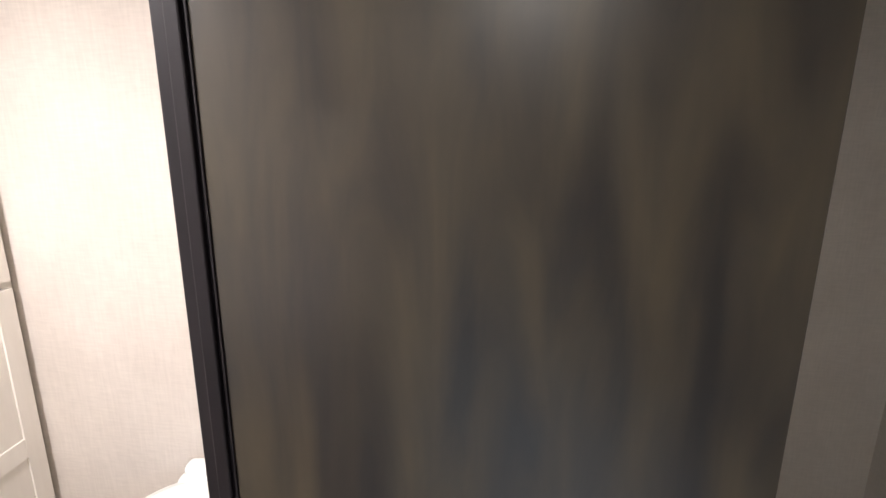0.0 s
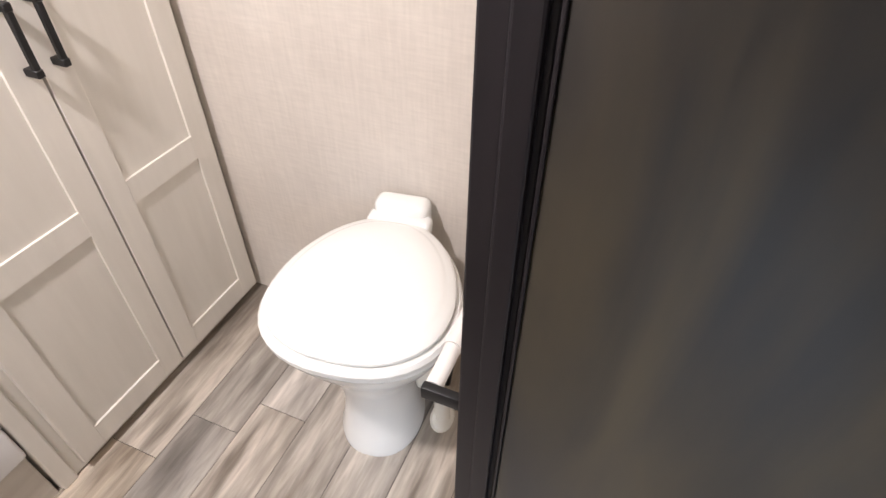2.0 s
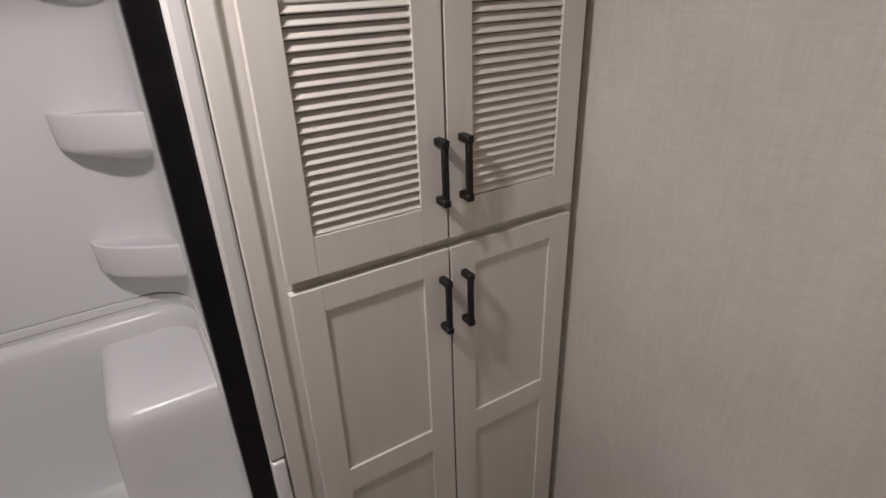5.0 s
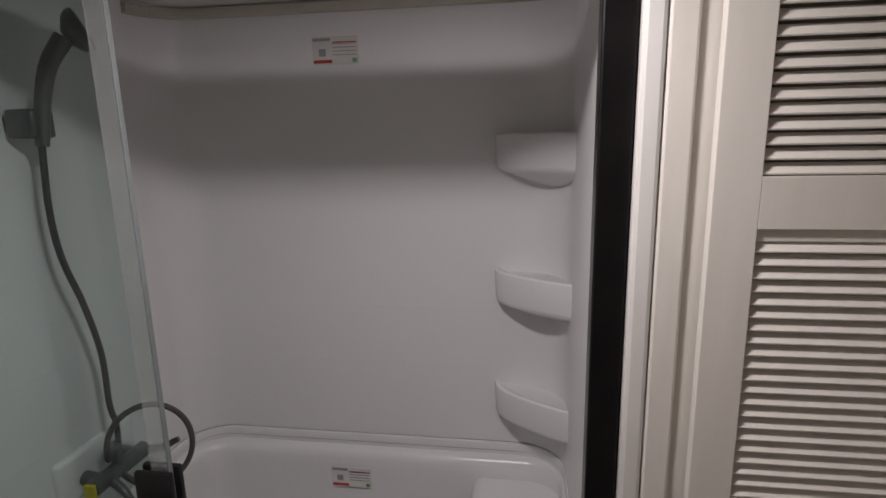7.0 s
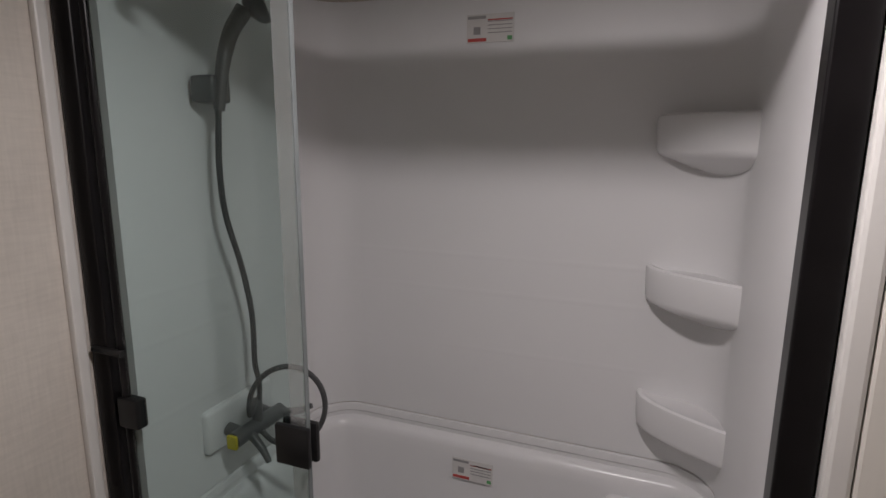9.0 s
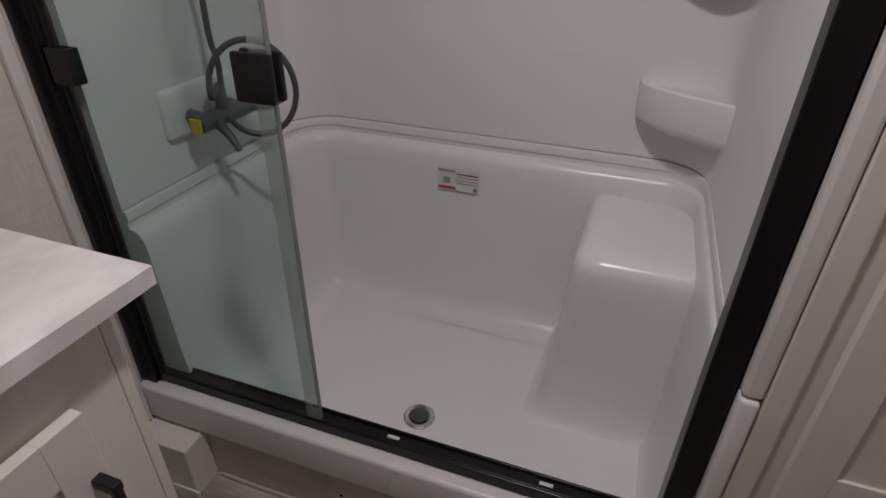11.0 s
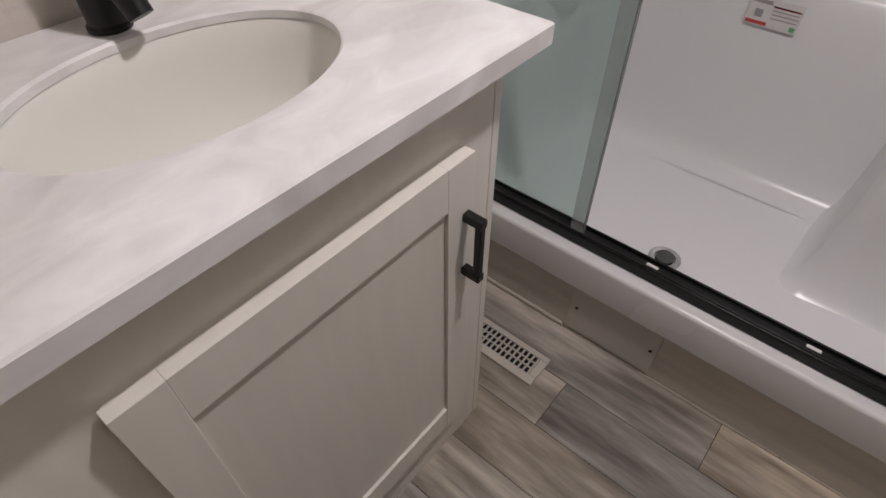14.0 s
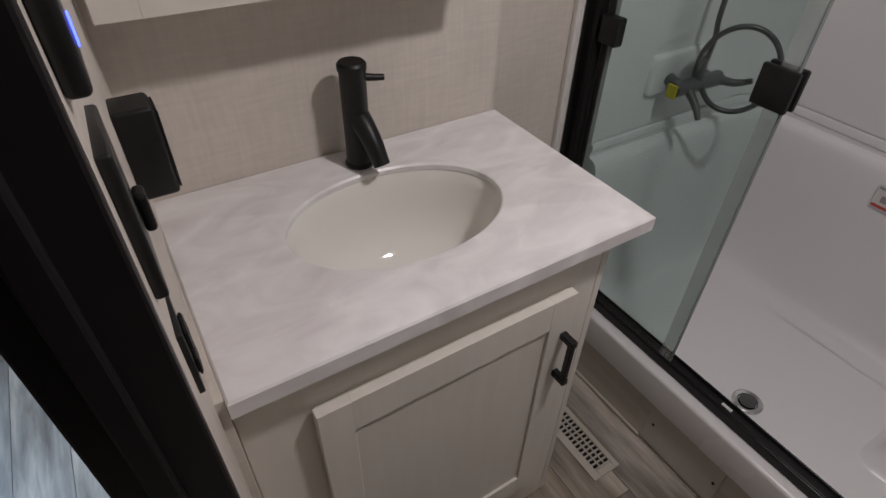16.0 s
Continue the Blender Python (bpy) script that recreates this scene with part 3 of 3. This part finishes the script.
def framed_door(parent, axis, a0, a1, z0, z1, face, thick, stile, panels, louvre=False, name="door"):
    """A framed door in the plane of y (axis x) or x (axis y); panels: (z0, z1)."""
    sgn = -1 if axis == "x" else 1

    def slab(u0, u1, v0, v1, d0, d1, bv=0.0):
        lo, hi = sorted((face - sgn * d0, face - sgn * d1))
        return box(u0, u1, lo, hi, v0, v1, bv) if axis == "x" else box(lo, hi, u0, u1, v0, v1, bv)
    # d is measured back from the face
    # on louvred doors this slab is coloured as the shade between the slats
    d = part(name, slab(a0 + 0.004, a1 - 0.004, z0 + 0.004, z1 - 0.004, thick - 0.004, thick), LOUVRE_SHADE if louvre else PANEL, parent)
    for u in (a0, a1 - stile):
        part("stile", slab(u, u + stile, z0, z1, 0, thick - 0.0045, 0.001), CAB, d)
    edges = [z0] + [e for p in panels for e in p] + [z1]
    for lo_z, hi_z in zip(edges[0::2], edges[1::2]):
        part("rail", slab(a0 + stile, a1 - stile, lo_z, hi_z, 0.0002, thick - 0.0045, 0.0006), CAB, d)
    for p0, p1 in panels:
        if louvre:
            n = int((p1 - p0 - 0.012) / 0.0165)
            step = (p1 - p0 - 0.014) / n
            for k in range(n):
                zc = p0 + (k + 0.5) * step
                bm = bmesh.new()
                box(a0 + stile - 0.002, a1 - stile + 0.002, -0.0082, 0.0082, -0.0018, 0.0018, 0.001, 1, bm)
                bm.transform(Matrix.Translation((0, face + 0.0085, zc)) @ Matrix.Rotation(radians(54), 4, "X"))
                part("slat", bm, CAB, d)
            part("top_rail", slab(a0 + stile + 0.0004, a1 - stile - 0.0004, p1 - 0.016, p1 - 0.0002, 0.006, thick - 0.0045, 0.001), CAB, d)
        else:
            part("panel", slab(a0 + stile - 0.002, a1 - stile + 0.002, p0 - 0.002, p1 + 0.002, 0.006, thick - 0.0045), PANEL, d)
    return d


# darkened cabinet colour: stands in for shade in the louvre gaps
LOUVRE_SHADE = material("louvre_gap_shade", (0.16, 0.15, 0.135), (0.2, 0.19, 0.17), scale=6, rough=0.7)
FY = -0.04


def linen_cabinet():
    t = thing("linen_cabinet", (1.53, 0.1, 0), "tall off-white cabinet with louvred upper doors and black handles", "cabinet")
    part("body", box(1.178, XE - 0.002, -0.016, 0.5, 0.0, ZC - 0.003, 0.003), CAB, t)
    part("stile_moulding", box(1.1785, 1.214, -0.0245, -0.0165, 0.0, ZC - 0.003, 0.004), CAB, t)
    ds = []
    for a0, a1 in ((1.236, 1.546), (1.551, 1.858)):
        ds.append(framed_door(t, "x", a0, a1, 0.034, 1.003, FY, 0.022, 0.056, [(0.099, 0.507), (0.566, 0.955)]))
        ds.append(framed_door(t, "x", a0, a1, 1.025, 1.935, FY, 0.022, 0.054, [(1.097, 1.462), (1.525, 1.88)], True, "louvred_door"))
    pull(ds[1], ((1.530, FY, 1.108), (1.530, FY, 1.216)), (0, -0.024, 0))
    pull(ds[3], ((1.580, FY, 1.108), (1.580, FY, 1.216)), (0, -0.024, 0))
    pull(ds[0], ((1.529, FY, 0.836), (1.529, FY, 0.942)), (0, -0.024, 0))
    pull(ds[2], ((1.580, FY, 0.836), (1.580, FY, 0.942)), (0, -0.024, 0))
    return t


linen_cabinet()


# ---- vanity ----
def vanity():
    t = thing("vanity_cabinet", (0.2, -0.65, 0), "off-white vanity cabinet with one framed door", "cabinet")
    part("side_panel", box(XV + 0.001, 0.425, -0.352, -0.336, 0.0, 0.852, 0.002), CAB, t)
    part("front_frame", box(0.408, 0.4252, -0.962, -0.3525, 0.0, 0.852, 0.002), CAB, t)
    part("side_panel", box(XV + 0.001, 0.4075, -0.955, -0.94, 0.0, 0.852), CAB, t)
    part("back_panel", box(XV + 0.001, XV + 0.012, -0.939, -0.3525, 0.0, 0.852), CAB, t)
    d = framed_door(t, "y", -0.870, -0.416, 0.140, 0.762, 0.447, 0.0215, 0.050, [(0.202, 0.696)])
    pull(d, ((0.447, -0.431, 0.566), (0.447, -0.431, 0.668)), (0.024, 0, 0))
    return t


vanity()
solid("trim_vanity_filler", box(XV + 0.001, 0.452, -0.976, -0.9625, 0, 0.878, 0.001), WALL, "beige filler strip between vanity and wall", "trim")
SX, SY, SA, SB = 0.242, -0.633, 0.120, 0.180


def countertop():
    x0, x1, y0, y1, z0, z1 = XV + 0.001, 0.461, -0.962, -0.294, 0.853, 0.88
    n = 72
    angs = sorted([2 * math.pi * i / n for i in range(n)] + [math.atan2(y - SY, x - SX) % (2 * math.pi) for x in (x0, x1) for y in (y0, y1)])
    oval, rect = [], []
    for a in angs:
        c, s = math.cos(a), math.sin(a)
        k = 1 / math.sqrt((c / SA) ** 2 + (s / SB) ** 2)
        oval.append((SX + k * c, SY + k * s))
        ks = [((x1 if c > 0 else x0) - SX) / c if abs(c) > 1e-6 else 9, ((y1 if s > 0 else y0) - SY) / s if abs(s) > 1e-6 else 9]
        k = min(ks)
        rect.append((SX + k * c, SY + k * s))

    def grow(d):
        return [(min(max(x, x0 + d), x1 - d), min(max(y, y0 + d), y1 - d)) for x, y in rect]

    def hole(d):
        return [(SX + (x - SX) * (1 + d / SA), SY + (y - SY) * (1 + d / SA)) for x, y in oval]
    rings = [[(x, y, z0) for x, y in hole(0.016)], [(x, y, 0.868) for x, y in hole(0.016)], [(x, y, 0.868) for x, y in hole(0)], [(x, y, z1 - 0.003) for x, y in hole(0)], [(x, y, z1) for x, y in hole(0.003)],
             [(x, y, z1) for x, y in grow(0.003)], [(x, y, z1 - 0.003) for x, y in grow(0)], [(x, y, z0) for x, y in grow(0)], [(x, y, z0) for x, y in hole(0.016)]]
    bm = loft(rings, False)
    bmesh.ops.remove_doubles(bm, verts=bm.verts, dist=1e-5)
    return tagged(part("countertop", bm, MARBLE, None, smooth=True), "pale marble-look laminate countertop on the vanity", "countertop")


countertop()


def sink():
    t = thing("sink", (SX, SY, 0.72), "oval cream undermount sink in the countertop", "sink")
    prof = [(1.08, 0.8672), (1.015, 0.8672), (1.0, 0.864), (0.975, 0.84), (0.93, 0.79), (0.84, 0.75), (0.66, 0.722), (0.40, 0.708), (0.15, 0.704)]
    rings = [[(SX + s * SA * math.cos(2 * math.pi * i / 48), SY + s * SB * math.sin(2 * math.pi * i / 48), z) for i in range(48)] for s, z in prof]
    out = [[(SX + s * SA * math.cos(2 * math.pi * i / 48), SY + s * SB * math.sin(2 * math.pi * i / 48), z) for i in range(48)] for s, z in ((0.2, 0.694), (0.9, 0.735), (1.06, 0.82), (1.08, 0.86))]
    part("bowl", loft(rings[::-1] + out[::-1], True), SINK, t, smooth=True)
    part("drain", lathe(SX, SY, [(0.02, 0.7045), (0.02, 0.708), (0.015, 0.709), (0.004, 0.708)]), CHROME, t, "chrome drain", True)


sink()


def faucet():
    t = thing("faucet", (0.085, -0.627, 0.88), "matte black single-lever faucet on the countertop", "faucet")
    part("body", lathe(0.085, -0.627, [(0.0245, 0.8805), (0.0245, 0.885), (0.0215, 0.888), (0.0215, 1.045), (0.0235, 1.05), (0.0235, 1.058), (0.020, 1.062)]), MATTE, t, smooth=True)
    part("spout", tube([(0.086, -0.625, 0.972), (0.108, -0.622, 0.958), (0.13, -0.618, 0.935), (0.148, -0.614, 0.905)], 0.016, 16, 6, (0.02, 0.014)), MATTE, t, smooth=True)
    part("lever", tube([(0.085, -0.615, 1.035), (0.09, -0.598, 1.032), (0.095, -0.577, 1.03)], 0.006, 10, 5, (0.007, 0.005)), MATTE, t, smooth=True)


faucet()


def medicine_cabinet():
    t = thing("medicine_cabinet", (XV, -0.66, 1.14), "white framed mirror cabinet above the vanity", "cabinet")
    part("body", box(XV + 0.0005, 0.1225, -0.948, -0.40, 1.188, 1.79, 0.003), CAB, t)
    d = framed_door(t, "y", -0.949, -0.403, 1.182, 1.795, 0.1445, 0.0215, 0.05, [(1.229, 1.75)])
    part("mirror", box(0.1387, 0.140, -0.901, -0.452, 1.227, 1.752), MIRROR, d, "mirror pane")


medicine_cabinet()

# ---- switches on the wall stub ----


def wall_box(name, label, cat, x0, x1, z0, z1, depth):
    y = south_face((x0 + x1) / 2)
    t = thing(name, ((x0 + x1) / 2, y, z0), label, cat)
    part("cover", box(x0, x1, y - 0.0015, y + depth, z0, z1, min(0.005, depth / 3), 3), PLASTIC, t, smooth=True)
    return t


SF = south_face(0.51)
outlet = wall_box("outlet", "black double wall outlet", "outlet", 0.48, 0.532, 0.997, 1.069, 0.004)
for k in (0, 1):
    zc = 1.017 + 0.031 * k
    part("socket", box(0.493, 0.521, SF + 0.0042, SF + 0.0085, zc - 0.011, zc + 0.011, 0.003, 2), MATTE, outlet)
    for x in (0.501, 0.510):
        part("slot", box(x, x + 0.0025, SF + 0.0086, SF + 0.0089, zc - 0.005, zc + 0.005), DARK, outlet)
sw = wall_box("light_switch", "black wall switch with a small knob", "switch", 0.478, 0.552, 1.125, 1.235, 0.008)
part("knob", box(0.50, 0.517, SF + 0.0082, SF + 0.016, 1.155, 1.185, 0.003, 2), MATTE, sw)
holder = wall_box("wall_holder", "black plastic holder standing off the wall", "holder", 0.225, 0.272, 1.03, 1.135, 0.040)
part("face_plate", box(0.229, 0.268, south_face(0.2485) + 0.0402, south_face(0.2485) + 0.043, 1.036, 1.129, 0.001), MATTE, holder)
ctrl = wall_box("control_panel", "black control panel with blue lights", "control panel", 0.49, 0.56, 1.27, 1.42, 0.012)
for k in range(4):
    part("indicator", box(0.535, 0.543, SF + 0.0122, SF + 0.0132, 1.29 + 0.03 * k, 1.305 + 0.03 * k), BLUE, ctrl, "blue indicator light")


# ---- toilet ----
def toilet():
    t = thing("toilet", (1.635, -0.595, 0), "white porcelain toilet with a closed lid and foot pedal", "toilet")
    rot = Matrix.Rotation(radians(9), 4, "Z")

    def egg(cx, a, b, z, k=0.17, n=44):
        out = []
        for i in range(n):
            th = 2 * math.pi * i / n
            p = rot @ Vector((cx - 0.004 + a * 1.03 * math.cos(th), 0.005 + 1.075 * b * math.copysign(abs(math.sin(th)) ** 0.86, math.sin(th)) * (1 - k * math.cos(th)), 0))
            out.append((1.635 + p.x, -0.595 + p.y, z))
        return out

    def blk(x0, x1, y0, y1, z0, z1, bv, seg=3):
        bm = box(x0, x1, y0, y1, z0, z1, bv, seg)
        bm.transform(Matrix.Translation((1.635, -0.595, 0)) @ rot)
        return bm
    part("pedestal", loft([egg(0.0, 0.115, 0.092, 0.0, 0.0), egg(0.0, 0.115, 0.092, 0.02, 0), egg(0.0, 0.104, 0.084, 0.05, 0), egg(0.005, 0.096, 0.078, 0.14, 0), egg(0.0, 0.102, 0.084, 0.22, 0.02),
                           egg(-0.005, 0.125, 0.11, 0.29, 0.1), egg(-0.01, 0.16, 0.145, 0.36, 0.18), egg(-0.012, 0.183, 0.163, 0.41, 0.2), egg(-0.012, 0.190, 0.168, 0.428, 0.2), egg(-0.012, 0.186, 0.165, 0.438, 0.2)]), PORCELAIN, t, smooth=True)
    part("seat", loft([egg(-0.012, 0.192, 0.168, 0.440), egg(-0.012, 0.199, 0.174, 0.446), egg(-0.012, 0.200, 0.175, 0.456), egg(-0.012, 0.195, 0.170, 0.464)]), PORCELAIN, t, smooth=True)
    part("lid", loft([egg(-0.010, 0.182, 0.158, 0.4645), egg(-0.010, 0.188, 0.163, 0.469), egg(-0.010, 0.188, 0.163, 0.475), egg(-0.010, 0.182, 0.157, 0.481), egg(-0.010, 0.172, 0.148, 0.4825),
                      egg(-0.010, 0.166, 0.142, 0.486), egg(-0.010, 0.158, 0.135, 0.4905), egg(-0.010, 0.11, 0.092, 0.493), egg(-0.010, 0.04, 0.035, 0.494)]), PORCELAIN, t, "closed white lid", True)
    part("hinge_block", blk(0.182, 0.240, -0.062, 0.062, 0.38, 0.512, 0.02, 4), PORCELAIN, t, smooth=True)
    part("hinge_cap", blk(0.158, 0.204, -0.072, 0.072, 0.44, 0.486, 0.014, 4), PORCELAIN, t, smooth=True)
    part("rear_base", blk(0.06, 0.19, -0.075, 0.075, 0.002, 0.40, 0.03, 4), PORCELAIN, t, smooth=True)
    part("pedal_housing", blk(-0.03, 0.07, -0.135, -0.085, 0.17, 0.29, 0.012, 3), IVORY, t, "ivory plastic housing", True)
    pts = [(-0.01, -0.125, 0.20), (-0.03, -0.145, 0.16), (-0.055, -0.155, 0.12)]
    w = [Matrix.Translation((1.635, -0.595, 0)) @ rot @ Vector(p) for p in pts]
    part("pedal_arm", tube(w, 0.014, 12, 5, (0.013, 0.019)), IVORY, t, smooth=True)
    bm = lathe(0, 0, [(0.004, -0.008), (0.024, -0.007), (0.028, 0.0), (0.024, 0.008), (0.006, 0.010)], 20)
    bm.transform(Matrix.Translation(w[-1]) @ Euler((radians(25), radians(-35), 0)).to_matrix().to_4x4() @ Matrix.Diagonal((1.25, 1, 1, 1)))
    part("pedal", bm, IVORY, t, "ivory flush pedal", True)
    valve = [Matrix.Translation((1.635, -0.595, 0)) @ rot @ Vector(p) for p in ((0.08, -0.11, 0.33), (0.08, -0.14, 0.30), (0.09, -0.145, 0.2), (0.11, -0.13, 0.01))]
    part("supply_hose", tube(valve, 0.008, 10, 6), PLASTIC, t, "black water hose", True)


toilet()


def paper_holder():
    t = thing("paper_holder", (1.455, YSE, 0.59), "black toilet paper holder with an empty white roller", "paper holder")
    for x in (1.362, 1.522):
        a = part("arm", box(x - 0.007, x + 0.007, YSE + 0.004, -0.825, 0.59, 0.614, 0.003), MATTE, t, smooth=True)
        part("mount_plate", box(x - 0.013, x + 0.013, YSE + 0.0003, YSE + 0.006, 0.58, 0.624, 0.002), MATTE, a)
    part("roller", tube([(1.3695, -0.838, 0.602), (1.44, -0.838, 0.602)], 0.0125, 18, 1), TRIM, t, "white plastic roller", True)
    part("roller_sleeve", tube([(1.4405, -0.838, 0.602), (1.5145, -0.838, 0.602)], 0.0145, 18, 1), TRIM, t, "", True)


paper_holder()


# ---- floor register, ceiling lights ----
def floor_register():
    t = thing("floor_register", (0.35, -0.167, 0), "beige metal floor vent in the plank floor", "floor vent")
    x0, x1, y0, y1 = 0.205, 0.488, -0.215, -0.125
    fr = box(x0, x1, y0, -0.192, 0.0002, 0.005, 0.0015)
    box(x0, x1, -0.140, y1, 0.0002, 0.005, 0.0015, 2, fr)
    box(x0, 0.232, -0.192, -0.140, 0.0002, 0.0048, 0.001, 1, fr)
    box(0.468, x1, -0.192, -0.140, 0.0002, 0.0048, 0.001, 1, fr)
    part("frame", fr, VENT, t)
    part("duct", box(0.232, 0.468, -0.192, -0.140, 0.0002, 0.0008), DARK, t)
    for y in (-0.1765, -0.1595):
        part("divider", box(0.232, 0.468, y, y + 0.004, 0.0009, 0.0046), VENT, t)
    for k in range(17):
        x = 0.2415 + k * 0.0138
        part("slat", box(x, x + 0.0045, -0.192, -0.140, 0.0009, 0.0044), VENT, t)


floor_register()


def ceiling_light(x, y, r):
    t = thing("ceiling_light", (x, y, ZC), "unseen round white surface-mounted ceiling light", "ceiling light", "ceiling lights")
    part("rim", lathe(x, y, [(r + 0.015, ZC - 0.0005), (r + 0.015, ZC - 0.02), (r, ZC - 0.03), (r, ZC - 0.02)]), TRIM, t, smooth=True)
    part("lens", lathe(x, y, [(r - 0.002, ZC - 0.022), (r - 0.002, ZC - 0.028), (r * 0.6, ZC - 0.032), (0.005, ZC - 0.033)]), LED, t, "glowing lens", True)


ceiling_light(BATH_LAMP[0], BATH_LAMP[1], 0.06)
# added fixture, out of view, that goes with the hallway fill
ceiling_light(0.2, -1.45, 0.08)

# ---- floor planks ----
rng = random.Random(7)
PW = 0.1345
row = 0
y1 = -0.018 + PW
known = {0: (-0.35, 0.866, 1.315), 1: (-0.55, 0.55, 1.44), 2: (-0.2, 0.98, 1.53)}
while y1 > -2.6:
    y0 = y1 - PW
    cuts = list(known.get(row - 1, ()))
    if not cuts:
        c = -1.2 + rng.uniform(0.1, 0.9)
        while c < 2.4:
            cuts.append(c)
            c += 0.915
    cuts = [-1.25] + cuts
    while cuts[-1] < 1.6:
        cuts.append(cuts[-1] + 0.7)
    cuts.append(2.45)
    for a, b in zip(cuts, cuts[1:]):
        bm = box(-(b - a) / 2 + 0.0008, (b - a) / 2 - 0.0008, -(y1 - y0) / 2 + 0.0008, (y1 - y0) / 2 - 0.0008, -0.006, 0)
        ob = part("plank", bm, PLANK, floor)
        ob.location = ((a + b) / 2, (min(y1, 0.019) + y0) / 2 if row else (y0 + y1) / 2, 0)
    y1 = y0
    row += 1
